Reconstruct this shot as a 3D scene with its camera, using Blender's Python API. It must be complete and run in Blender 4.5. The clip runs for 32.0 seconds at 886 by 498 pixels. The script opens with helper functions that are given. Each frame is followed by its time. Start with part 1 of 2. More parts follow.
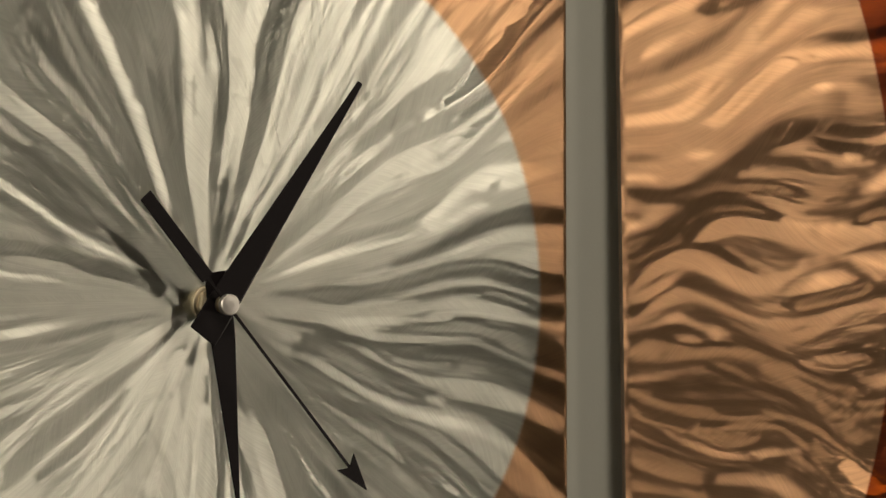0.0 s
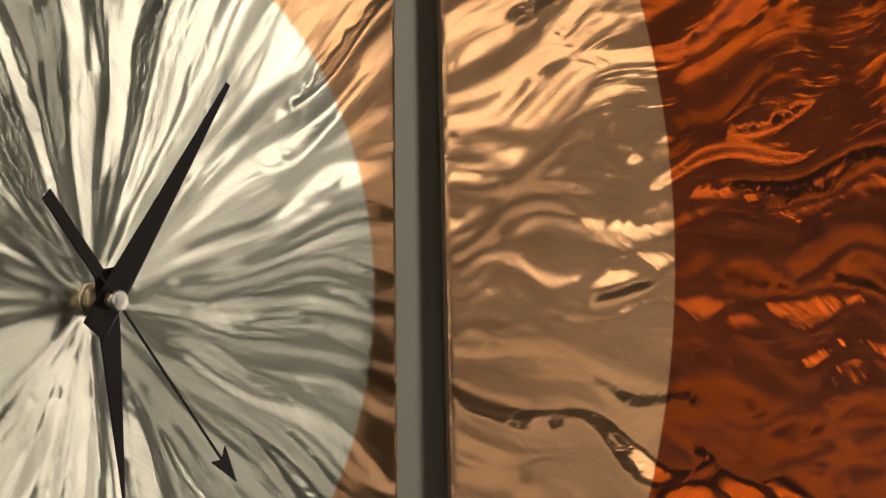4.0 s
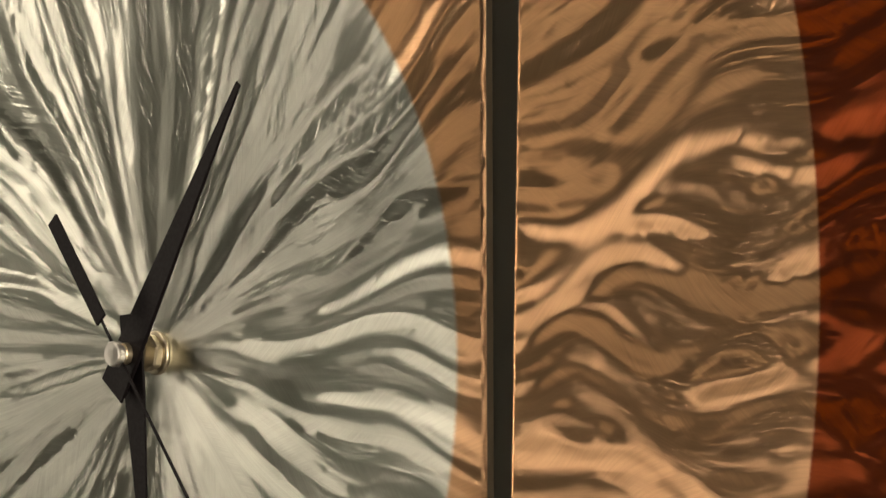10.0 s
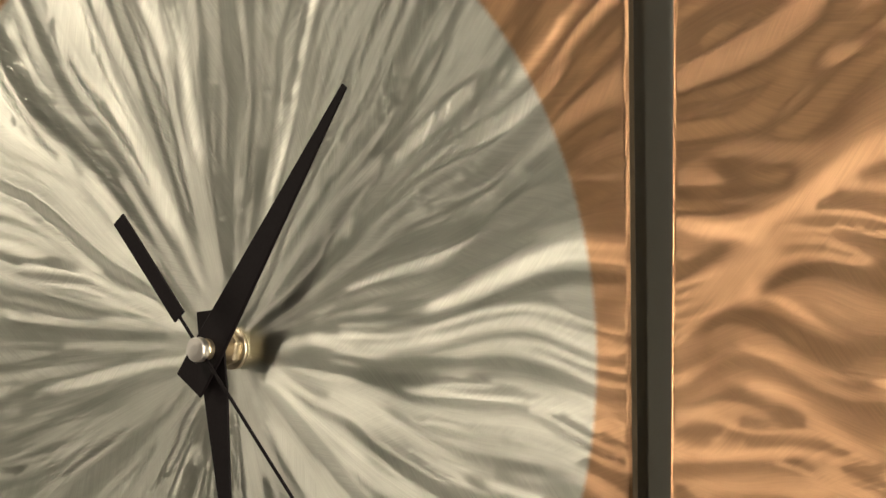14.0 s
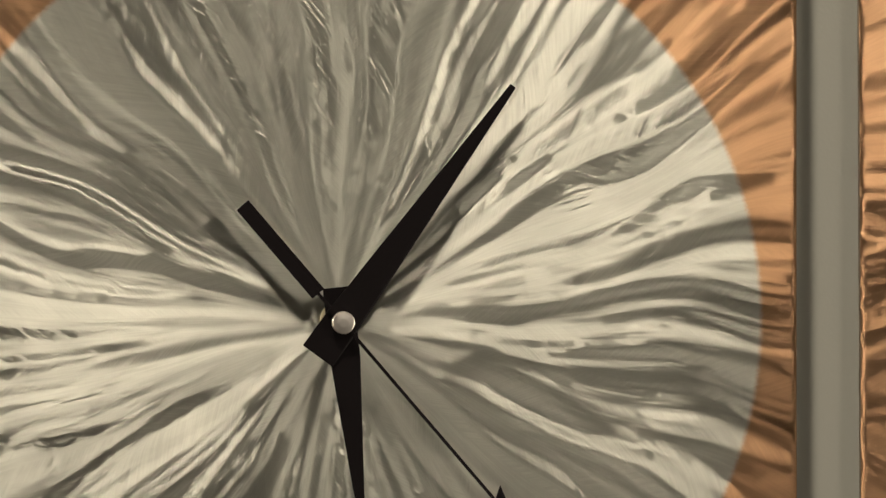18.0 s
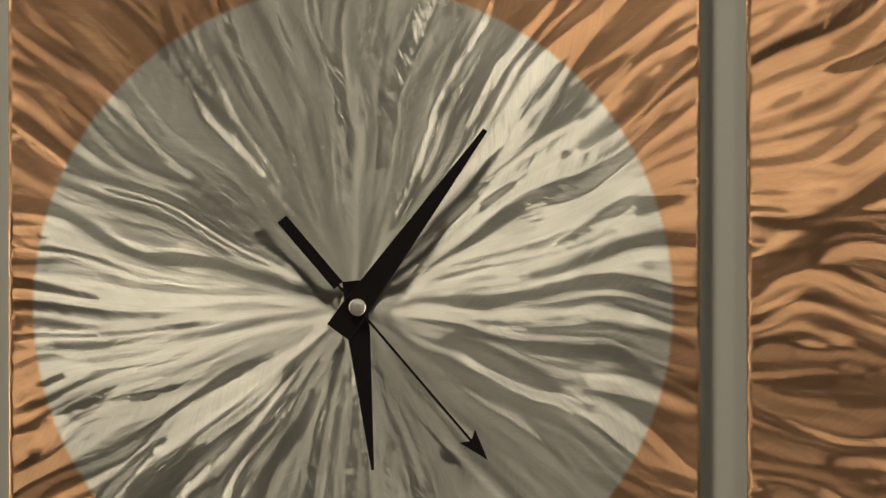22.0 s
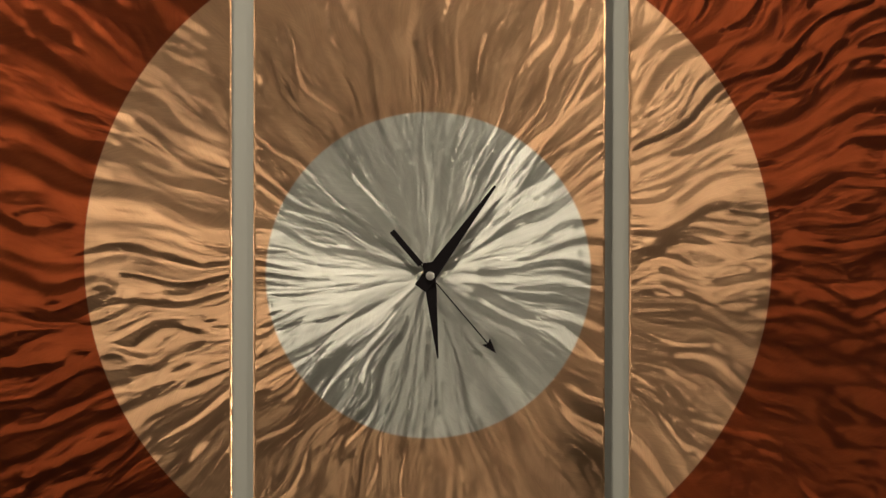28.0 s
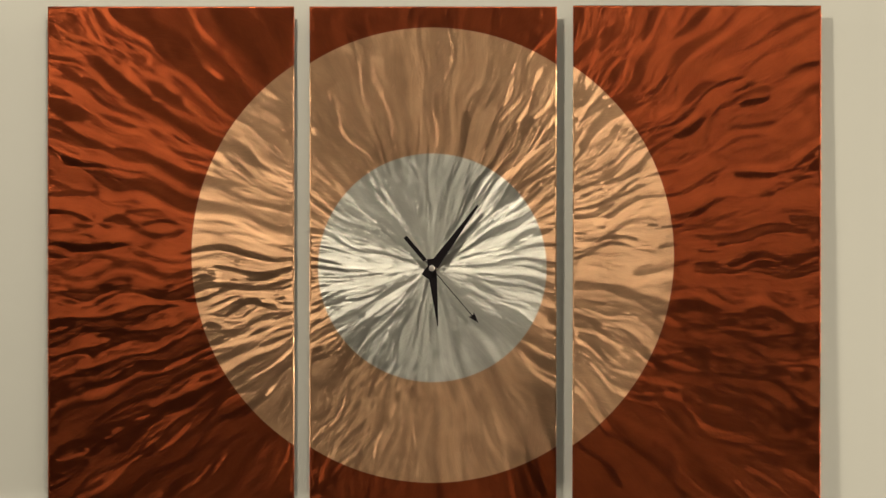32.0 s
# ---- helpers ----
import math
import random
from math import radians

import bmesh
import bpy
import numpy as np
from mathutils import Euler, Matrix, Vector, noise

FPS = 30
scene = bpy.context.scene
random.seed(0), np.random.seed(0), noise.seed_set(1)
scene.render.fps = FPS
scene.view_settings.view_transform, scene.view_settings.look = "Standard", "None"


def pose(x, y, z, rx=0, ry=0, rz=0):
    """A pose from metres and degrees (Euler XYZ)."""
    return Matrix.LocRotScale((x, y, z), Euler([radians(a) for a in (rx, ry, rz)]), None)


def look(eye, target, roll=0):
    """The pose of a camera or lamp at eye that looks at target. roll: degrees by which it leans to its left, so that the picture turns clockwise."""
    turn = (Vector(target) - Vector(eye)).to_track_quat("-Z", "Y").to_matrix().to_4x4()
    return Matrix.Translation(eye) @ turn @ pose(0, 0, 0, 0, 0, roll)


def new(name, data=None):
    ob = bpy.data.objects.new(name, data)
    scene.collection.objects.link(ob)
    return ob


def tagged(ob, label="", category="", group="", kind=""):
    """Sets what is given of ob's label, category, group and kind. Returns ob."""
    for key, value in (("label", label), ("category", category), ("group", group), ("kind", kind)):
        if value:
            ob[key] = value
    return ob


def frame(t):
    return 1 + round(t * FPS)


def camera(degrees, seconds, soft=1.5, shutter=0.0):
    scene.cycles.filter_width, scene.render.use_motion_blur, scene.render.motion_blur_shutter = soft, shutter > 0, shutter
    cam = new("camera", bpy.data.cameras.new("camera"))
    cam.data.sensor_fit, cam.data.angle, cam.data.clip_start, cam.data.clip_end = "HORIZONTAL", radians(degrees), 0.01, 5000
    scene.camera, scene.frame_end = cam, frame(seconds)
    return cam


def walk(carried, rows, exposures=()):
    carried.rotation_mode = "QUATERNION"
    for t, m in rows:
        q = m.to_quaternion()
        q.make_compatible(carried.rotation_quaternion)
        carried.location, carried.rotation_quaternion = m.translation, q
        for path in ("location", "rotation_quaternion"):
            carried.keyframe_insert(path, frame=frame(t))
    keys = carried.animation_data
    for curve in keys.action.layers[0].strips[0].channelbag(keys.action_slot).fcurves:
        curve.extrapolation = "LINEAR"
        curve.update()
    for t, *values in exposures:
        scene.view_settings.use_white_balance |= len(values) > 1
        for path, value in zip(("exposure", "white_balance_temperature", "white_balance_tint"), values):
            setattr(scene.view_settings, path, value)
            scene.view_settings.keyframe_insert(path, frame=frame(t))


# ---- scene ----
PATH = [  # seconds, then x, y, z in metres, tilt, roll and heading in degrees
    (0.0, -1.1137, -1.8731, 1.6710, 88.630, 0.183, -32.923),
    (0.5, -1.2289, -1.8291, 1.6714, 88.616, 0.291, -36.422),
    (1.0, -1.3036, -1.7759, 1.6714, 88.609, 0.354, -39.006),
    (1.5, -1.3989, -1.7215, 1.6723, 88.600, 0.269, -42.020),
    (2.0, -1.4477, -1.6679, 1.6724, 88.607, 0.171, -44.121),
    (2.5, -1.4988, -1.6429, 1.6708, 88.674, 0.086, -45.650),
    (3.2, -1.5282, -1.6296, 1.6649, 88.809, 0.141, -46.528),
    (3.8, -1.4980, -1.6523, 1.6586, 88.930, 0.276, -45.520),
    (4.5, -1.3432, -1.7488, 1.6571, 88.978, 0.476, -40.480),
    (5.0, -1.1335, -1.8531, 1.6616, 88.925, 0.621, -33.879),
    (5.5, -0.8116, -1.9752, 1.6641, 88.863, 0.620, -24.065),
    (6.0, -0.5284, -2.0273, 1.6642, 88.858, 0.543, -15.611),
    (6.5, -0.2377, -2.0381, 1.6653, 88.835, 0.503, -6.942),
    (7.0, 0.0718, -2.0068, 1.6652, 88.807, 0.444, 1.982),
    (7.5, 0.4072, -1.9227, 1.6626, 88.938, 0.310, 11.728),
    (8.0, 0.7357, -1.7780, 1.6590, 89.021, 0.187, 22.090),
    (8.5, 1.0001, -1.5985, 1.6561, 89.142, 0.162, 31.189),
    (9.0, 1.2066, -1.4037, 1.6532, 89.232, 0.177, 39.267),
    (9.5, 1.3613, -1.2116, 1.6533, 89.279, 0.174, 46.289),
    (10.0, 1.4695, -1.0407, 1.6529, 89.267, 0.180, 52.049),
    (10.5, 1.5395, -0.9074, 1.6535, 89.261, 0.222, 56.364),
    (11.0, 1.5843, -0.8170, 1.6540, 89.238, 0.291, 59.198),
    (11.5, 1.6129, -0.7721, 1.6567, 89.162, 0.379, 60.572),
    (12.0, 1.6201, -0.7670, 1.6598, 89.019, 0.459, 60.737),
    (12.5, 1.5971, -0.7945, 1.6620, 88.986, 0.506, 59.685),
    (13.0, 1.5437, -0.8914, 1.6644, 88.885, 0.536, 56.493),
    (13.5, 1.4364, -1.1008, 1.6631, 88.942, 0.566, 49.714),
    (14.0, 1.2633, -1.3454, 1.6625, 88.957, 0.532, 41.234),
    (14.5, 1.0301, -1.5608, 1.6620, 88.962, 0.420, 32.250),
    (15.2, 0.6856, -1.7922, 1.6618, 88.937, 0.322, 20.301),
    (15.8, 0.3964, -1.9269, 1.6621, 88.896, 0.278, 11.039),
    (16.5, 0.1148, -2.0038, 1.6631, 88.855, 0.229, 2.594),
    (17.0, -0.0283, -2.0175, 1.6643, 88.839, 0.190, -1.577),
    (18.0, -0.1952, -2.0350, 1.6668, 88.794, 0.102, -6.445),
    (19.0, -0.2459, -2.0570, 1.6651, 88.956, 0.078, -7.879),
    (20.0, -0.3187, -2.0408, 1.6653, 88.937, -0.057, -9.986),
    (21.0, -0.3792, -2.3399, 1.6754, 88.823, 0.021, -10.218),
    (22.0, -0.2082, -2.7151, 1.6866, 88.707, 0.017, -5.203),
    (23.0, 0.0052, -3.0830, 1.6959, 88.706, 0.031, -0.425),
    (24.0, 0.0994, -3.4742, 1.7086, 88.667, 0.011, 1.567),
    (25.0, -0.0250, -3.9154, 1.7244, 88.556, -0.051, -0.375),
    (26.2, -0.1891, -4.4838, 1.7441, 88.479, -0.113, -2.420),
    (26.9, -0.2868, -4.8246, 1.7560, 88.447, -0.147, -3.440),
    (27.5, -0.3659, -5.1085, 1.7665, 88.408, -0.129, -4.178),
    (28.0, -0.4260, -5.3355, 1.7756, 88.364, -0.057, -4.695),
    (29.0, -0.5221, -5.8684, 1.7915, 88.361, -0.044, -5.293),
    (30.0, -0.4960, -6.4304, 1.8101, 88.329, -0.026, -4.611),
    (31.0, -0.1999, -7.1825, 1.8317, 88.347, 0.133, -1.823),
    (32.0, 0.3098, -7.6291, 1.8455, 88.333, -0.031, 2.227),
]
cam = camera(8.178, 32.0)
EXPOSURES = [(0.0, -0.15), (1.0, -0.2), (2.0, -0.35), (5.0, 0.02), (7.0, 0.25), (9.0, 0.08), (10.0, 0.15), (11.0, 0.6), (12.0, 0.92), (13.0, 0.8), (14.0, 0.55), (18.0, 0.17), (25.0, 0.0), (30.0, 0.42), (32.0, 0.55)]
walk(cam, [(t, pose(x, y, z, rx, ry, rz)) for t, x, y, z, rx, ry, rz in PATH], EXPOSURES)

# ---- light ----
world = bpy.data.worlds.new("world")
scene.world = world
world.use_nodes = True
world.node_tree.nodes["Background"].inputs["Color"].default_value = (0.8, 0.85, 1.0, 1)
world.node_tree.nodes["Background"].inputs["Strength"].default_value = 0.3
scene.view_settings.exposure = 0.0


def area_lamp(name, at, aim, width, height, watts, colour):
    data = bpy.data.lights.new(name, "AREA")
    data.shape, data.size, data.size_y = "RECTANGLE", width, height
    data.energy, data.color = watts, colour
    ob = new(name, data)
    ob.matrix_world = look(at, aim)
    return ob


ROOM_X, ROOM_Y, ROOM_Z = 3.2, -9.0, 2.8      # half width, far end, height
WALL_Y = 0.021                               # face of the wall behind the panels
CZ = 1.60                                    # height of the clock's spindle
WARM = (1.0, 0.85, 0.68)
# unseen lights added at ceiling height for the metal's highlights: place, size, watts
OVERHEADS = [(-0.3, -1.0, 0.14, 20), (0.3, -2.0, 0.14, 13), (1.9, -2.9, 0.16, 30), (-2.5, -2.9, 0.16, 26)]
for lx, ly, size, watts in OVERHEADS:
    area_lamp("unseen_overhead_light", (lx, ly, ROOM_Z - 0.045), (lx, ly, 0), size, size, watts, WARM)
# unseen fill lights added along the side walls, turned to the clock
SIDE_FILLS = [(3.12, -0.5, 1.1, 84), (3.12, -0.5, 2.55, 46), (3.12, -2.4, 0.4, 6.8), (-3.12, -0.5, 2.55, 24), (-3.12, -0.5, 1.2, 12)]
for lx, ly, lz, watts in SIDE_FILLS:
    area_lamp("side_fill_light", (lx, ly, lz), (0, 0, 1.6), 0.24, 0.24, watts, WARM)

# ---- materials ----
def material(name):
    m = bpy.data.materials.new(name)
    m.use_nodes = True
    nt = m.node_tree
    return m, nt, nt.nodes["Principled BSDF"]


def node(nt, kind, **inputs):
    n = nt.nodes.new(kind)
    for key, value in inputs.items():
        sock = n.inputs[key.replace("_", " ")] if not key.startswith("i") or not key[1:].isdigit() else n.inputs[int(key[1:])]
        if isinstance(value, bpy.types.NodeSocket):
            nt.links.new(value, sock)
        else:
            sock.default_value = value
    return n


def calc(nt, op, *vals):
    n = nt.nodes.new("ShaderNodeMath")
    n.operation = op
    for i, v in enumerate(vals):
        if isinstance(v, bpy.types.NodeSocket):
            nt.links.new(v, n.inputs[i])
        else:
            n.inputs[i].default_value = v
    return n.outputs[0]


def vcalc(nt, op, *vals):
    n = nt.nodes.new("ShaderNodeVectorMath")
    n.operation = op
    for i, v in enumerate(vals):
        if isinstance(v, bpy.types.NodeSocket):
            nt.links.new(v, n.inputs[i])
        else:
            n.inputs[i].default_value = v
    return n.outputs["Value"] if op in ("LENGTH", "DISTANCE", "DOT_PRODUCT") else n.outputs[0]


def mix(nt, fac, a, b):
    n = nt.nodes.new("ShaderNodeMix")
    n.data_type = "RGBA"
    for sock, v in ((n.inputs[0], fac), (n.inputs[6], a), (n.inputs[7], b)):
        if isinstance(v, bpy.types.NodeSocket):
            nt.links.new(v, sock)
        else:
            sock.default_value = v
    return n.outputs[2]


def blend(nt, fac, a, b):
    """From a to b, for plain numbers."""
    return calc(nt, "MULTIPLY_ADD", fac, calc(nt, "SUBTRACT", b, a), a)


def step(nt, v, lo, hi, a=0.0, b=1.0):
    n = nt.nodes.new("ShaderNodeMapRange")
    n.interpolation_type = "SMOOTHSTEP"
    nt.links.new(v, n.inputs[0])
    for i, x in enumerate((lo, hi, a, b)):
        n.inputs[1 + i].default_value = x
    return n.outputs[0]


def attr(nt, name):
    n = nt.nodes.new("ShaderNodeAttribute")
    n.attribute_name = name
    return n.outputs["Vector"]


SILVER_R, GOLD_R, GOLD_UP = 0.1409, 0.2807, 0.0154


def ground_metal():
    """Aluminium sheet ground by hand in wavy rays, with clear, bronze and copper-red lacquer in rings."""
    m, nt, bsdf = material("ground_lacquered_aluminium")
    plan, flow, comb = attr(nt, "plan"), attr(nt, "flow"), attr(nt, "comb")
    r = node(nt, "ShaderNodeSeparateXYZ", Vector=flow).outputs[2]

    def lines(vec, dense, along, **kw):
        """Noise drawn out along the rays, of like width near the hub and far from it."""
        n1 = node(nt, "ShaderNodeTexNoise", Vector=vcalc(nt, "MULTIPLY", attr(nt, vec), (dense, dense, along)), Scale=1.0, **kw).outputs[0]
        n2 = node(nt, "ShaderNodeTexNoise", Vector=vcalc(nt, "MULTIPLY", attr(nt, vec), (dense * 2.6, dense * 2.6, along)), Scale=1.0, **kw).outputs[0]
        f = step(nt, r, 0.08, 0.26)
        return calc(nt, "ADD", calc(nt, "MULTIPLY", n1, calc(nt, "SUBTRACT", 1.0, f)), calc(nt, "MULTIPLY", n2, f))

    fine = lines("flow", 110, 50, Detail=4.0, Roughness=0.65)
    up, down = lines("hair_up", 95, 60, Detail=3.0, Roughness=0.6), lines("hair_down", 95, 60, Detail=3.0, Roughness=0.6)
    worn = node(nt, "ShaderNodeSeparateXYZ", Vector=attr(nt, "wear"))
    turn, dull = worn.outputs[0], worn.outputs[1]
    hair = blend(nt, step(nt, turn, 0.12, 0.45), fine, up)
    hair = blend(nt, step(nt, turn, -0.12, -0.45), hair, down)
    patch = node(nt, "ShaderNodeTexNoise", Vector=vcalc(nt, "MULTIPLY", plan, (38, 38, 38)), Scale=1.0, Detail=2.0).outputs[0]
    gold_d = vcalc(nt, "DISTANCE", plan, (0, 0, GOLD_UP))
    silver_d = vcalc(nt, "LENGTH", plan)
    ragged = node(nt, "ShaderNodeTexNoise", Vector=vcalc(nt, "MULTIPLY", plan, (900, 900, 900)), Scale=1.0).outputs[0]
    silver_e = calc(nt, "MULTIPLY_ADD", ragged, 0.0012, silver_d)
    gold_e = calc(nt, "MULTIPLY_ADD", ragged, 0.0008, gold_d)
    copper = mix(nt, patch, (0.190, 0.034, 0.0105, 1), (0.262, 0.057, 0.016, 1))
    bronze = mix(nt, patch, (0.605, 0.352, 0.187, 1), (0.665, 0.425, 0.245, 1))
    clear = mix(nt, patch, (0.695, 0.72, 0.645, 1), (0.775, 0.785, 0.70, 1))
    col = mix(nt, step(nt, gold_e, GOLD_R - 0.0004, GOLD_R + 0.0012), bronze, copper)
    col = mix(nt, step(nt, silver_e, SILVER_R - 0.0006, SILVER_R + 0.0020), clear, col)
    rim = mix(nt, step(nt, gold_e, GOLD_R - 0.0004, GOLD_R + 0.0012), (0.85, 0.64, 0.45, 1), (0.92, 0.51, 0.33, 1))
    rim = mix(nt, step(nt, silver_e, SILVER_R - 0.0006, SILVER_R + 0.0020), (1, 1, 1, 1), rim)
    nt.links.new(rim, bsdf.inputs["Specular Tint"])
    tone = calc(nt, "MULTIPLY", step(nt, hair, 0.25, 0.75, 0.84, 1.0), step(nt, dull, 0.0, 1.0, 0.90, 1.0))
    col = vcalc(nt, "MULTIPLY", col, node(nt, "ShaderNodeCombineXYZ", X=tone, Y=tone, Z=tone).outputs[0])
    nt.links.new(col, bsdf.inputs["Base Color"])
    bsdf.inputs["Metallic"].default_value = 1.0
    rough = calc(nt, "ADD", step(nt, patch, 0.3, 0.7, 0.0, 0.04), step(nt, dull, 0.0, 1.0, 0.30, 0.36))
    nt.links.new(rough, bsdf.inputs["Roughness"])
    bsdf.inputs["Anisotropic"].default_value = 1.0
    # single scratches stray from the pass that they belong to
    across = vcalc(nt, "CROSS_PRODUCT", comb, (0.0, 1.0, 0.0))
    stray = nt.nodes.new("ShaderNodeVectorMath")
    stray.operation = "SCALE"
    nt.links.new(across, stray.inputs[0])
    grit = calc(nt, "ADD", node(nt, "ShaderNodeTexWhiteNoise", Vector=vcalc(nt, "MULTIPLY", plan, (9000, 9000, 9000))).outputs["Value"],
                node(nt, "ShaderNodeTexWhiteNoise", Vector=vcalc(nt, "MULTIPLY", plan, (7000, 7000, 7000))).outputs["Value"])
    astray = calc(nt, "MULTIPLY_ADD", hair, 1.0, calc(nt, "MULTIPLY_ADD", grit, 0.40, -0.90))
    # a few deep single scratches stand out
    bold = calc(nt, "SUBTRACT", step(nt, hair, 0.57, 0.68, 0.0, 0.40), step(nt, hair, 0.43, 0.32, 0.0, 0.40))
    astray = calc(nt, "ADD", astray, bold)
    nt.links.new(astray, stray.inputs["Scale"])
    nt.links.new(vcalc(nt, "ADD", comb, stray.outputs[0]), bsdf.inputs["Tangent"])
    bump = node(nt, "ShaderNodeBump", Strength=0.12, Distance=0.00025, Height=hair)
    nt.links.new(bump.outputs[0], bsdf.inputs["Normal"])
    # thin clear lacquer
    bsdf.inputs["Coat Weight"].default_value = 0.07
    bsdf.inputs["Coat Roughness"].default_value = 0.42
    return m


def plain(name, colour, rough, metal=0.0, grain=0.0, scale=400.0, bump=0.0):
    m, nt, bsdf = material(name)
    co = node(nt, "ShaderNodeTexCoord").outputs["Object"]
    n1 = node(nt, "ShaderNodeTexNoise", Vector=co, Scale=scale, Detail=3.0).outputs[0]
    n2 = node(nt, "ShaderNodeTexNoise", Vector=co, Scale=scale * 0.03, Detail=3.0).outputs[0]
    v = calc(nt, "ADD", calc(nt, "MULTIPLY", n1, 0.5), calc(nt, "MULTIPLY", n2, 0.5))
    lo = tuple(c * (1 - grain) for c in colour) + (1,)
    hi = tuple(min(1, c * (1 + grain)) for c in colour) + (1,)
    nt.links.new(mix(nt, v, lo, hi), bsdf.inputs["Base Color"])
    bsdf.inputs["Metallic"].default_value = metal
    nt.links.new(step(nt, n1, 0.3, 0.7, rough * 0.88, min(1, rough * 1.1)), bsdf.inputs["Roughness"])
    if bump:
        b = node(nt, "ShaderNodeBump", Strength=0.4, Distance=bump, Height=v)
        nt.links.new(b.outputs[0], bsdf.inputs["Normal"])
    return m


METAL = ground_metal()
EDGE = plain("raw_sheet_edge", (0.30, 0.24, 0.18), 0.45, 1.0, 0.15)
PALE_BACK = plain("pale_bounce_back", (0.75, 0.74, 0.72), 0.5, 0.6, 0.05)
WOOD = plain("pale_spacer_wood", (0.40, 0.30, 0.19), 0.7, 0, 0.2, 120)
PAINT = plain("putty_wall_paint", (0.43, 0.445, 0.40), 0.75, 0, 0.03, 700, 0.0003)
CEILING = plain("ceiling_paint", (0.07, 0.07, 0.07), 0.85, 0, 0.02, 300)
SIDE = plain("side_wall_paint", (0.075, 0.10, 0.085), 0.75, 0, 0.03, 700)
DIM = plain("taupe_paint", (0.09, 0.09, 0.08), 0.8, 0, 0.05, 500)
BOARD_DARK = plain("reflection_dark", (0.030, 0.022, 0.016), 0.6, 0, 0.3, 60)
CARPET = plain("grey_floor", (0.06, 0.055, 0.05), 0.8, 0, 0.2, 500, 0.001)
BLACK = plain("black_enamel", (0.004, 0.003, 0.0035), 0.6, 0, 0.2, 900)
BLACK.node_tree.nodes["Principled BSDF"].inputs["Specular IOR Level"].default_value = 0.08
CAP = plain("brushed_nickel_cap", (0.72, 0.70, 0.66), 0.38, 1.0, 0.06, 1500)
BRASS = plain("dull_brass", (0.42, 0.37, 0.27), 0.42, 1.0, 0.1, 900)
FRAME = plain("white_frame_paint", (0.75, 0.74, 0.70), 0.5, 0, 0.03, 300)


# ---- building helpers ----
def mesh_of(name, bm, mat, smooth=False):
    me = bpy.data.meshes.new(name)
    bm.to_mesh(me)
    bm.free()
    me.materials.append(mat)
    if smooth:
        for p in me.polygons:
            p.use_smooth = True
    return me


def part(name, bm, mat, parent=None, label="", smooth=False):
    ob = new(name, mesh_of(name, bm, mat, smooth))
    ob.parent = parent
    if label:
        tagged(ob, label)
    return ob


def box(lo, hi, bevel=0.0):
    bm = bmesh.new()
    bmesh.ops.create_cube(bm, size=1)
    lo, hi = Vector(lo), Vector(hi)
    for v in bm.verts:
        v.co = Vector(((lo[i] + hi[i]) / 2 + v.co[i] * (hi[i] - lo[i]) for i in range(3)))
    if bevel:
        bmesh.ops.bevel(bm, geom=bm.edges[:], offset=bevel, segments=2, affect="EDGES", profile=0.5)
    return bm


def joined(*bms):
    out = bmesh.new()
    for b in bms:
        tmp = bpy.data.meshes.new("tmp")
        b.to_mesh(tmp)
        b.free()
        out.from_mesh(tmp)
        bpy.data.meshes.remove(tmp)
    return out


def plate(outline, y_back, y_front, bevel=0.0002):
    """A flat plate cut to an outline of (x, z), from y_back to y_front (towards the viewer, smaller y)."""
    bm = bmesh.new()
    face = bm.faces.new([bm.verts.new((x, y_back, z)) for x, z in outline])
    ext = bmesh.ops.extrude_face_region(bm, geom=[face])
    for g in ext["geom"]:
        if isinstance(g, bmesh.types.BMVert):
            g.co.y = y_front
    bmesh.ops.recalc_face_normals(bm, faces=bm.faces[:])
    if bevel:
        bmesh.ops.bevel(bm, geom=bm.edges[:], offset=bevel, segments=1, affect="EDGES")
    return bm


def turned(profile, n=32):
    """A body of revolution about the y axis from (radius, y) pairs."""
    bm = bmesh.new()
    rings = []
    for r, y in profile:
        rings.append([bm.verts.new((r * math.cos(a * math.tau / n), y, r * math.sin(a * math.tau / n))) for a in range(n)])
    for a, b in zip(rings, rings[1:]):
        for i in range(n):
            bm.faces.new((a[i], a[(i + 1) % n], b[(i + 1) % n], b[i]))
    bm.faces.new(rings[0])
    bm.faces.new(rings[-1])
    bmesh.ops.recalc_face_normals(bm, faces=bm.faces[:])
    return bm


# ---- the room ----
def structure(name, bm, mat, label, category):
    return tagged(part(name, bm, mat), label, category, kind="structure")


RX, RY, RZ, BOARD_TOP = ROOM_X, ROOM_Y, ROOM_Z, 1.28
structure("wall_north", box((-RX, WALL_Y, 0), (RX, WALL_Y + 0.12, RZ)), PAINT, "putty grey painted wall behind the metal panels", "wall")
structure("wall_south", box((-RX, RY - 0.12, 0), (RX, RY, RZ)), DIM, "plain taupe painted wall", "wall")
structure("floor", box((-RX - 0.12, RY - 0.12, -0.1), (RX + 0.12, WALL_Y + 0.12, 0)), CARPET, "plain dark grey floor", "floor")
structure("ceiling", box((-RX - 0.12, RY - 0.12, RZ), (RX + 0.12, WALL_Y + 0.12, RZ + 0.1)), CEILING, "plain dark grey ceiling", "ceiling")
for name, s in (("wall_west", -1), ("wall_east", 1)):
    x0, x1 = sorted((s * RX, s * (RX + 0.12)))
    structure(name, box((x0, RY - 0.12, 0), (x1, WALL_Y + 0.12, RZ)), SIDE, "plain putty grey painted wall", "wall")
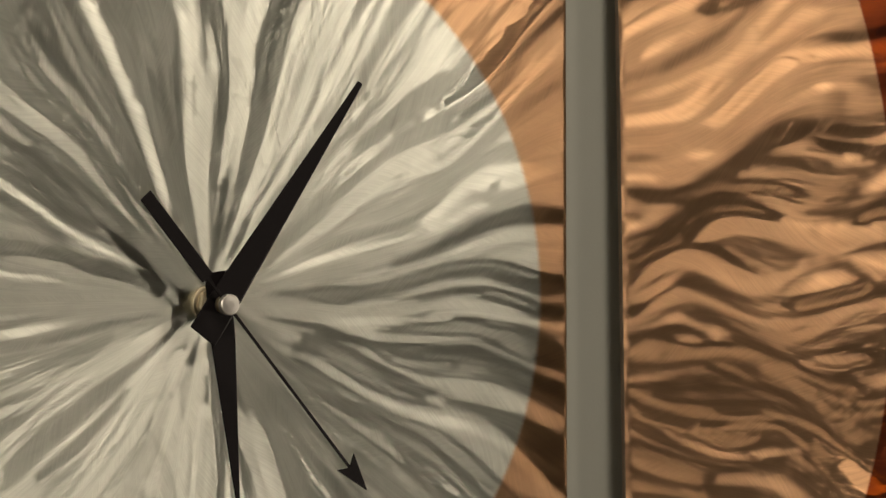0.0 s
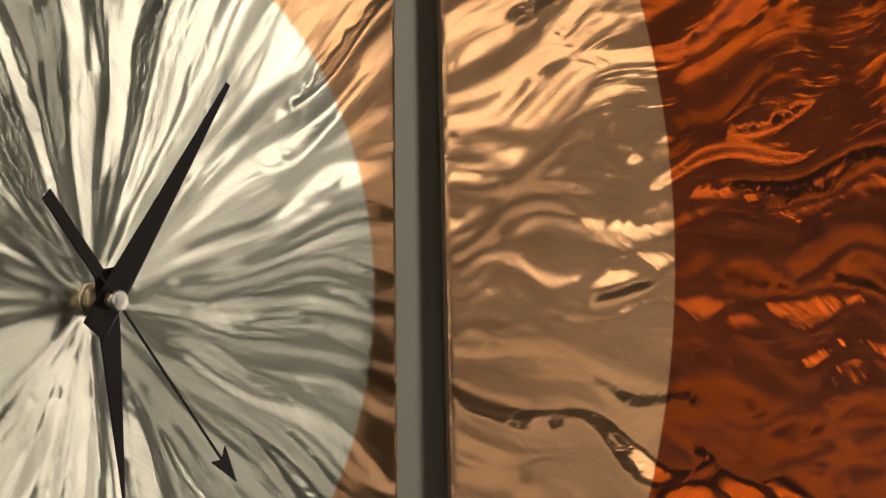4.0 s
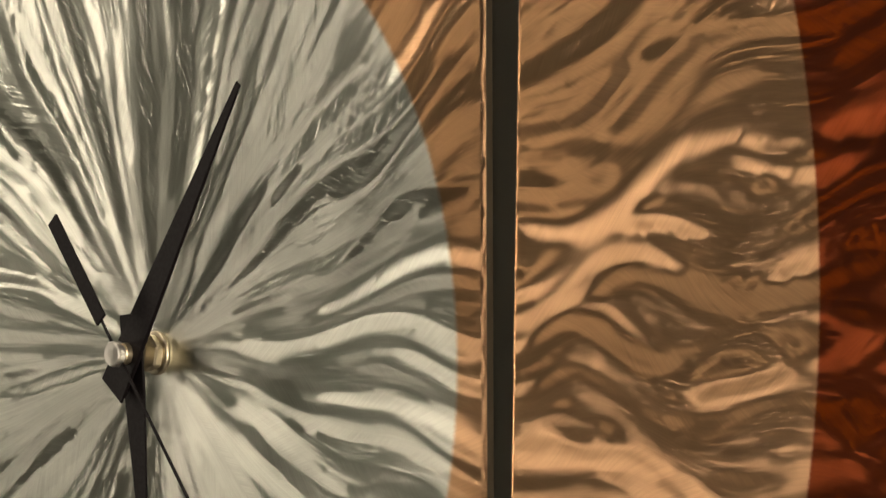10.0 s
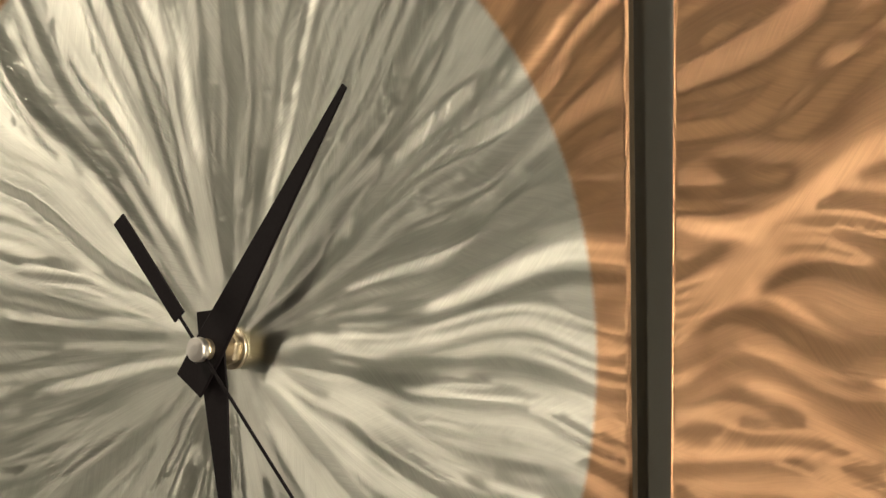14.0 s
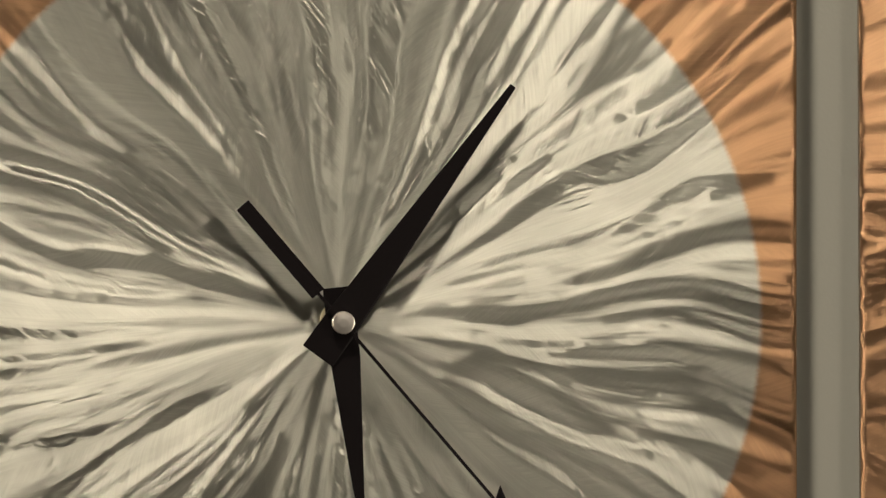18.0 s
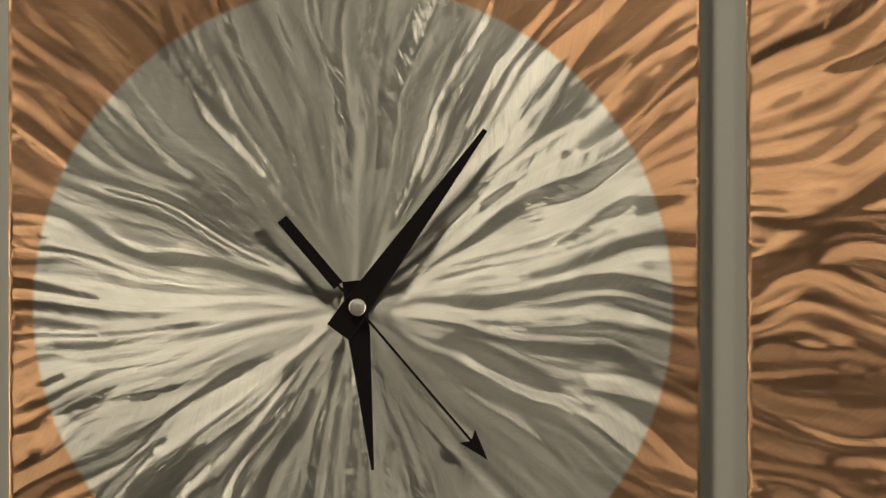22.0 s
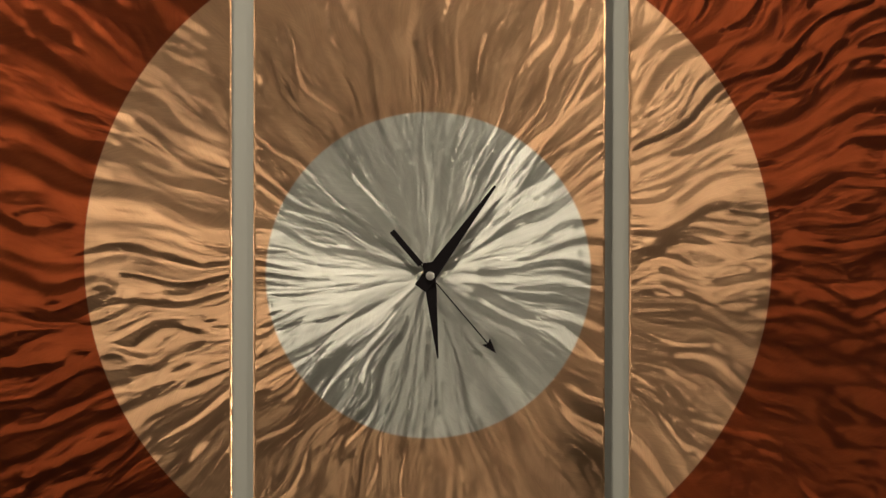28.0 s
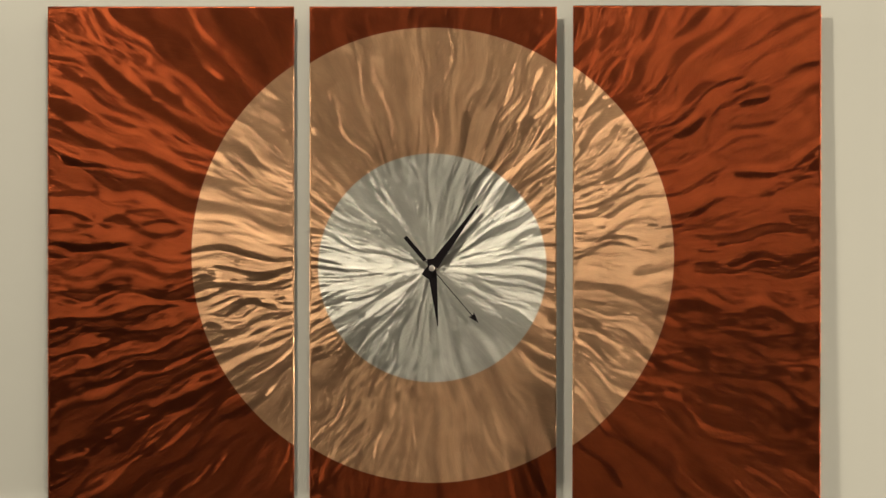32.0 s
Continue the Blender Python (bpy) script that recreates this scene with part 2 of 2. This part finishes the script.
# unseen dark boards added on three sides to darken what the metal reflects
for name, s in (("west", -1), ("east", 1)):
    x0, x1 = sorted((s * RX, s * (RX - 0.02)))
    structure("dark_board_" + name, box((x0, RY + 0.02, 0), (x1, -2.35, 1.75), 0.003), BOARD_DARK, "unseen dark board added to darken reflections", "wainscot")
structure("dark_board_south", box((-RX, RY, 0), (RX, RY + 0.02, BOARD_TOP), 0.003), BOARD_DARK, "unseen dark board added to darken reflections", "wainscot")


# ---- ground metal panels ----
def lattice(nt_, nr_, seed):
    return np.random.RandomState(seed).uniform(-1, 1, (nt_, nr_))


def value_noise(u, v, grid):
    """Smooth noise over a lattice, closed in u (0..1), open in v (lattice units)."""
    nu, nv = grid.shape
    a = np.mod(u, 1.0) * nu
    i = np.floor(a).astype(int)
    fu = a - i
    v = np.clip(v, 0, nv - 1.001)
    j = np.floor(v).astype(int)
    fv = v - j
    fu, fv = fu * fu * (3 - 2 * fu), fv * fv * (3 - 2 * fv)
    i0, i1 = i % nu, (i + 1) % nu
    return ((grid[i0, j] * (1 - fu) + grid[i1, j] * fu) * (1 - fv) + (grid[i0, j + 1] * (1 - fu) + grid[i1, j + 1] * fu) * fv)


# The sheet as the grinder leaves it, on a polar grid round the spindle: direction of the scratches
# against the radius, and how worn the wheel was that made them.
NT, NR, R_MAX = 4400, 900, 0.60
rng = np.random.RandomState(11)
PHASE, LENGTH, SWING = lattice(21, 3, 3), lattice(18, 3, 5), lattice(24, 9, 6)
GRIT = np.random.RandomState(4).uniform(0, 1, 4096)
FIELD_R, FIELD_T = np.meshgrid(np.arange(NR) * R_MAX / NR, np.arange(NT) / NT, indexing="ij")
slant = (0.22 * value_noise(FIELD_T, FIELD_R / 0.03, lattice(150, 24, 21)) + 0.16 * value_noise(FIELD_T, FIELD_R / 0.012, lattice(420, 54, 22))).astype(np.float32)
wear = np.full((NR, NT), 0.5, np.float32)


def grit(v):
    """Uneven bites along a line, 0..1."""
    i = np.floor(v).astype(int)
    f = v - i
    return GRIT[i % 4096] * (1 - f) + GRIT[(i + 1) % 4096] * f


def stroke(turn0, r0, r1, width, lean, fan, teeth=0.6, swing=None, length=None, phase=None):
    """One pass of the grinder from r0 to r1 along a wavy ray that leaves the hub at turn0 (0..1, anticlockwise from three).
    lean: how far its scratches turn from its path; fan: how they spread over its width; teeth: how ragged one side is."""
    i0, i1 = max(int(r0 / R_MAX * NR), 3), min(int(r1 / R_MAX * NR), NR)
    if i1 - i0 < 6:
        return
    r = np.arange(i0, i1) * R_MAX / NR
    one = np.full_like(r, turn0)
    calm = np.clip((r - 0.02) / 0.16, 0, 1)
    amp = (0.0042 + 0.0024 * value_noise(one, r / 0.09, SWING)) if swing is None else swing
    lam = 0.098 + 0.018 * value_noise(one, 0 * r, LENGTH) if length is None else length
    ph = 4.0 * value_noise(one, 0 * r, PHASE) + rng.normal(0, 0.5) if phase is None else phase
    if swing is None:
        amp, lam = amp * rng.uniform(0.8, 1.7), lam * (1 + rng.normal(0, 0.05))
    off = amp * calm * np.sin(math.tau * r / lam + ph)
    path = np.gradient(off, r)
    t = np.clip((r - r0) / (r1 - r0), 0, 1)
    half = 0.5 * width * np.minimum(1.0, np.sqrt(np.clip(t / 0.35, 0, 1)) * 0.9 + 0.1) * np.minimum(1.0, 0.06 + 0.94 * np.sqrt(np.clip((1 - t) / 0.4, 0, 1)))
    half = np.minimum(half, 0.10 * r + 0.0010)
    centre = turn0 + off / (math.tau * r)
    n = int(np.max(half / (math.tau * r)) * NT * 1.25) + 2
    k = np.arange(-n, n + 1)
    base = np.round(centre * NT).astype(int)
    cols = (base[:, None] + k[None, :])
    q = ((cols / NT - centre[:, None]) * math.tau * r[:, None]) / half[:, None]
    rows = np.repeat(np.arange(i0, i1)[:, None], len(k), 1)
    cols %= NT
    side = 1.0 if lean >= 0 else -1.0
    bite = r[:, None] - side * q * half[:, None] / math.tan(0.35 + 0.5 * abs(lean))
    saw = grit(bite / 0.0020 + 900 * turn0) * 0.55 + grit(bite / 0.0060 + 300 * turn0) * 0.45
    edge = np.where(q * side > 0, 1 - teeth * saw, 1.0)
    soft = np.where(q * side > 0, max(0.30, 0.95 - teeth), 0.95)
    m = np.clip((edge - np.abs(q)) / soft, 0, 1)
    m = m * m * (3 - 2 * m) * np.clip(t / 0.08, 0, 1)[:, None] * np.clip((1 - t) / 0.15, 0, 1)[:, None]
    drift = 0.2 * path + 0.10 * value_noise(one, r / 0.03 + 7 * turn0, BEAT)
    a = drift[:, None] + lean + fan * np.clip(q, -1, 1)
    slant[rows, cols] = slant[rows, cols] * (1 - m) + a * m
    wear[rows, cols] = wear[rows, cols] * (1 - m) + rng.uniform() * m


def grind():
    """Short passes first, then the long rays: more of them set in as the spacing widens outwards."""
    for ring, count in ((0.0, 72), (0.05, 125), (0.10, 170), (0.17, 200), (0.25, 215), (0.33, 205), (0.42, 165)):
        for i in range(count):
            r0 = max(0.006, ring + rng.uniform(-0.03, 0.05))
            stroke(rng.uniform(), r0, r0 + rng.uniform(0.05, 0.16), rng.uniform(0.006, 0.016) * (0.7 + r0 / 0.3),
                   rng.normal(0, LEAN), rng.choice((-1, 1)) * rng.uniform(*FAN), rng.choice((0.0, 0.3, 0.85)))
    lines = []
    for slots, start in ((38, 0.010), (38, 0.05), (50, 0.13)):
        for i in range(slots):
            lines.append(((i + start * 10) / slots, start * rng.uniform(0.75, 1.3)))
    rng.shuffle(lines)
    for turn0, r0 in lines:
        turn0 += rng.uniform(-0.003, 0.003) / max(r0, 0.03)
        r = r0
        while r < 0.56:
            r1 = r + rng.uniform(0.14, 0.34)
            wide = math.tau * (r + 0.06) / 90 * rng.uniform(0.5, 1.8)
            stroke(turn0, r, r1, min(max(wide, 0.0068), 0.034), rng.normal(0, LEAN), rng.choice((-1, 1)) * rng.uniform(*FAN), rng.choice((0.0, 0.1, 0.8)))
            r = r1 - rng.uniform(0.02, 0.07)
            turn0 += rng.uniform(-0.004, 0.004) / r / math.tau
    for rays, fan in ((DEEP, 0.12), (SHINY, 0.28)):
        for deg, r0, r1, width, lean in rays:
            stroke(deg / 360, r0, r1, width, lean, fan, 0.5)
    for deg, r0, r1, width, lean, swing, length, phase in WAVES:
        stroke(deg / 360, r0, r1, width, lean, 0.6, 0.35, swing, length, phase)


# the deepest and the shiniest rays of the clear disc: bearing, from, to, width, lean
DEEP = [(96.6, 0.015, 0.20, 0.008, -0.90), (113.6, 0.03, 0.22, 0.013, -1.18), (137.0, 0.04, 0.18, 0.009, -1.35), (78.0, 0.05, 0.21, 0.013, -0.52),
        (60.8, 0.05, 0.22, 0.009, -0.26), (-12.5, 0.02, 0.15, 0.006, -0.42), (-25.0, 0.04, 0.20, 0.009, 1.05), (244.0, 0.03, 0.20, 0.010, -0.30),
        (262.0, 0.02, 0.18, 0.010, -0.62), (-72.0, 0.03, 0.20, 0.011, -1.10), (-43.0, 0.04, 0.18, 0.006, 0.08)]
SHINY = [(66.6, 0.03, 0.21, 0.008, -0.70), (51.0, 0.08, 0.22, 0.009, -0.50), (34.0, 0.04, 0.16, 0.007, -0.30), (-3.0, 0.02, 0.12, 0.008, 0.26),
         (-15.0, 0.07, 0.17, 0.009, 0.0), (175.5, 0.015, 0.14, 0.007, 0.33), (184.5, 0.02, 0.08, 0.006, 0.16), (193.5, 0.03, 0.16, 0.008, 0.0),
         (213.0, 0.03, 0.14, 0.008, -0.30), (229.0, 0.03, 0.16, 0.009, -0.55), (-51.0, 0.03, 0.14, 0.007, 0.50), (145.5, 0.05, 0.18, 0.009, 0.22)]
# the boldest wavy rays: the same, then swing, wave length and phase
WAVES = [(-3.5, 0.135, 0.36, 0.013, 0.02, 0.0075, 0.085, 0.465), (17.3, 0.10, 0.32, 0.014, 0.02, 0.0050, 0.075, -0.9),
         (0.9, 0.09, 0.52, 0.012, 0.02, 0.0062, 0.070, -2.02), (-2.8, 0.27, 0.52, 0.012, 0.02, 0.0062, 0.070, -2.02),
         (-5.2, 0.28, 0.52, 0.012, 0.02, 0.0066, 0.070, -1.9), (12.0, 0.26, 0.50, 0.013, 0.02, 0.0060, 0.085, 0.8),
         (-9.5, 0.29, 0.53, 0.012, 0.02, 0.0060, 0.080, -1.7), (-12.5, 0.27, 0.53, 0.013, 0.02, 0.0056, 0.082, -1.6), (-15.5, 0.30, 0.53, 0.012, 0.02, 0.0052, 0.085, -1.4)]
LEAN, FAN = 0.60, (0.60, 1.50)
BEAT = lattice(97, 30, 8)
grind()
# neighbouring passes run into each other over about a millimetre
spread = 0.00095 / (math.tau * np.maximum(FIELD_R[:, 0], 0.004) / NT)
waves = np.fft.rfftfreq(NT)[None, :]
slant = np.fft.irfft(np.fft.rfft(slant, axis=1) * np.exp(-2 * (math.pi * waves * spread[:, None]) ** 2), NT, axis=1)


def pick(field, th, r):
    a, b = np.mod(th, 1.0) * NT, np.clip(r / R_MAX * NR, 0, NR - 1.001)
    i, j = np.floor(a).astype(int), np.floor(b).astype(int)
    fa, fb = a - i, b - j
    i0, i1 = i % NT, (i + 1) % NT
    return (field[j, i0] * (1 - fa) + field[j, i1] * fa) * (1 - fb) + (field[j + 1, i0] * (1 - fa) + field[j + 1, i1] * fa) * fb


def panel(name, x0, x1, z0, z1, shift, depth, lean, grain, label):
    """One hung sheet: its ground face, folded edge and the spacer blocks that hold it off the wall."""
    thing = new(name)
    thing.location = (0, 0, CZ)
    tagged(thing, label, "metal wall panel", "triptych panels")
    nx, nz = int(round((x1 - x0) / grain)) + 1, int(round((z1 - z0) / grain)) + 1
    xs, zs = np.meshgrid(np.linspace(x0, x1, nx), np.linspace(z0, z1, nz))
    u, w = xs - shift, zs
    r = np.hypot(u, w) + 1e-6
    th = np.arctan2(w, u) / math.tau
    h = 0.00025 * value_noise(xs * 1.3 + 0.1, zs / 0.08 + 5, lattice(19, 12, 31))
    rim = np.minimum(np.minimum(xs - x0, x1 - xs), np.minimum(zs - z0, z1 - zs))
    turn = pick(slant, th, r)
    ang = th * math.tau + turn
    cu, cw = -np.sin(ang), np.cos(ang)
    ys = depth + lean * zs - h + 0.0009 * np.clip(1 - rim / 0.0016, 0, 1) ** 2
    co = np.stack([xs, ys, zs], -1).reshape(-1, 3).astype(np.float32)
    idx = np.arange(nx * nz, dtype=np.int32).reshape(nz, nx)
    quads = np.stack([idx[:-1, :-1], idx[:-1, 1:], idx[1:, 1:], idx[1:, :-1]], -1).reshape(-1, 4)
    me = bpy.data.meshes.new("face")
    me.vertices.add(len(co))
    me.vertices.foreach_set("co", co.ravel())
    me.loops.add(quads.size)
    me.loops.foreach_set("vertex_index", quads.ravel())
    me.polygons.add(len(quads))
    me.polygons.foreach_set("loop_start", np.arange(0, quads.size, 4, dtype=np.int32))
    me.polygons.foreach_set("use_smooth", np.ones(len(quads), dtype=bool))
    me.update()
    calm = np.clip((r - 0.02) / 0.16, 0, 1)
    off = (0.0042 + 0.0024 * value_noise(th, r / 0.09, SWING)) * calm * np.sin(
        math.tau * r / (0.098 + 0.018 * value_noise(th, 0 * r, LENGTH)) + 4.0 * value_noise(th, 0 * r, PHASE))
    ray = th * math.tau - off / r
    lo, hi = ray + 0.75 * np.log(r / 0.02), ray - 0.75 * np.log(r / 0.02)
    for key, vec in (("plan", (u, 0 * u, w)), ("flow", (np.cos(ray), np.sin(ray), r)), ("comb", (cu, 0 * cu, cw)), ("wear", (turn, pick(wear, th, r), 0 * turn)),
                     ("hair_up", (np.cos(lo), np.sin(lo), r)), ("hair_down", (np.cos(hi), np.sin(hi), r))):
        a = me.attributes.new(key, "FLOAT_VECTOR", "POINT")
        a.data.foreach_set("vector", np.stack(vec, -1).astype(np.float32).ravel())
    me.materials.append(METAL)
    face = new("face", me)
    face.parent = thing
    # folded edge, just behind the face
    t = 0.0016
    for k, (a, b) in enumerate((((x0, z0), (x0 + t, z1)), ((x1 - t, z0), (x1, z1)), ((x0 + t, z0), (x1 - t, z0 + t)), ((x0 + t, z1 - t), (x1 - t, z1)))):
        bm = box((a[0], 0.0009, a[1]), (b[0], 0.0030, b[1]))
        for v in bm.verts:
            v.co.y += depth + lean * v.co.z
        part("edge", bm, EDGE, thing)
    # unseen backing, kept pale to bounce light onto the wall in the gaps
    bm = box((x0 + 0.02, 0.0080, z0 + 0.02), (x1 - 0.02, 0.0085, z1 - 0.02))
    for v in bm.verts:
        v.co.y += depth + lean * v.co.z
    part("backing_sheet", bm, PALE_BACK, thing)
    xm = (x0 + x1) / 2
    for bx in (xm - 0.07, xm + 0.07):
        for bz in (z0 + 0.13, z1 - 0.13):
            bm = box((bx - 0.02, 0, bz - 0.04), (bx + 0.02, WALL_Y, bz + 0.04))
            for v in bm.verts:
                if v.co.y < 0.5 * WALL_Y:
                    v.co.y = depth + lean * v.co.z + 0.0085
            part("spacer_block", bm, WOOD, thing)
    return thing


TOP, LOW = 0.3220, -0.2876
panel("metal_panel", -0.1516, 0.1532, LOW, TOP, 0.0, 0.0, 0.0, 0.00072, "ground metal clock panel, silver disc in bronze and copper red")
panel("metal_panel", -0.4752, -0.1704, LOW, TOP, -0.0166, -0.001, 0.003, 0.00095, "ground metal side panel, bronze arc on copper red")
panel("metal_panel", 0.1732, 0.4780, LOW + 0.0013, TOP + 0.0013, 0.0170, -0.0070, 0.0229, 0.00085, "ground metal side panel, bronze arc on copper red, leaning")


# ---- clock works and pointers ----
def along(angle, pts):
    """Outline points (across, ahead) in metres, turned to a clockwise angle from twelve."""
    c, s = math.cos(radians(angle)), math.sin(radians(angle))
    return [(p * c + d * s, -p * s + d * c) for p, d in pts]


clock = new("clock_works")
clock.location = (0, 0, CZ)
tagged(clock, "black clock pointers with nickel cap on a brass nut and shaft", "clock")
hexa = [(0.0057 * math.cos(a * math.tau / 6 + 0.3), 0.0057 * math.sin(a * math.tau / 6 + 0.3)) for a in range(6)]
part("washer", turned([(0.0064, 0.0005), (0.0064, -0.0010), (0.0061, -0.0013), (0.004, -0.0013)], 40), BRASS, clock, "thin brass washer", True)
part("hex_nut", plate(hexa, -0.0013, -0.0042, 0.0006), BRASS, clock, "brass hexagon nut")
thread = [(0.0046, -0.001)]
for k in range(6):
    thread += [(0.0046, -0.0042 - k * 0.0006), (0.0041, -0.0045 - k * 0.0006)]
part("shaft", turned(thread + [(0.0032, -0.0080), (0.0032, -0.0125)], 28), BRASS, clock, "threaded brass shaft")
HOUR, MINUTE, SECOND = 174.2, 36.15, 139.5
hour = part("hour_hand", plate(along(HOUR, [(-0.0050, -0.0115), (0.0050, -0.0115), (0.0050, 0.012), (0.0006, 0.072), (-0.0006, 0.072), (-0.0050, 0.012)]), -0.0084, -0.0092), BLACK, clock, "black tapered hour hand")
mbm = plate(along(MINUTE, [(-0.0060, -0.0137), (0.0060, -0.0137), (0.0060, -0.0005), (0.0011, 0.096), (-0.0011, 0.096), (-0.0060, -0.0005)]), -0.0100, -0.0108)
for v in mbm.verts:
    v.co.y -= 0.016 * max(0.0, math.hypot(v.co.x, v.co.z) - 0.012)
part("minute_hand", mbm, BLACK, clock, "long black tapered minute hand")
second = part("second_hand", plate(along(SECOND, [(-0.00055, -0.0145), (0.00055, -0.0145), (0.00055, 0.080), (-0.00055, 0.080)]), -0.0138, -0.0143, 0.0001), BLACK, clock, "thin black second hand")
part("arrow_head", plate(along(SECOND, [(0, 0.0884), (-0.0045, 0.0745), (0, 0.0772), (0.0045, 0.0745)]), -0.0137, -0.0144, 0.0001), BLACK, second)
part("counterweight", plate(along(SECOND, [(-0.00255, -0.0125), (0.00255, -0.0125), (0.00255, -0.0508), (-0.00255, -0.0508)]), -0.0137, -0.0145, 0.0001), BLACK, second)
part("hub", turned([(0.0030, -0.0108), (0.0030, -0.0136)], 28), BRASS, clock, "small brass hub", True)
part("cap", turned([(0.0034, -0.0136), (0.0037, -0.0139), (0.0037, -0.0160), (0.0034, -0.0164), (0.0015, -0.0166)], 36), CAP, clock, "round brushed nickel cap")
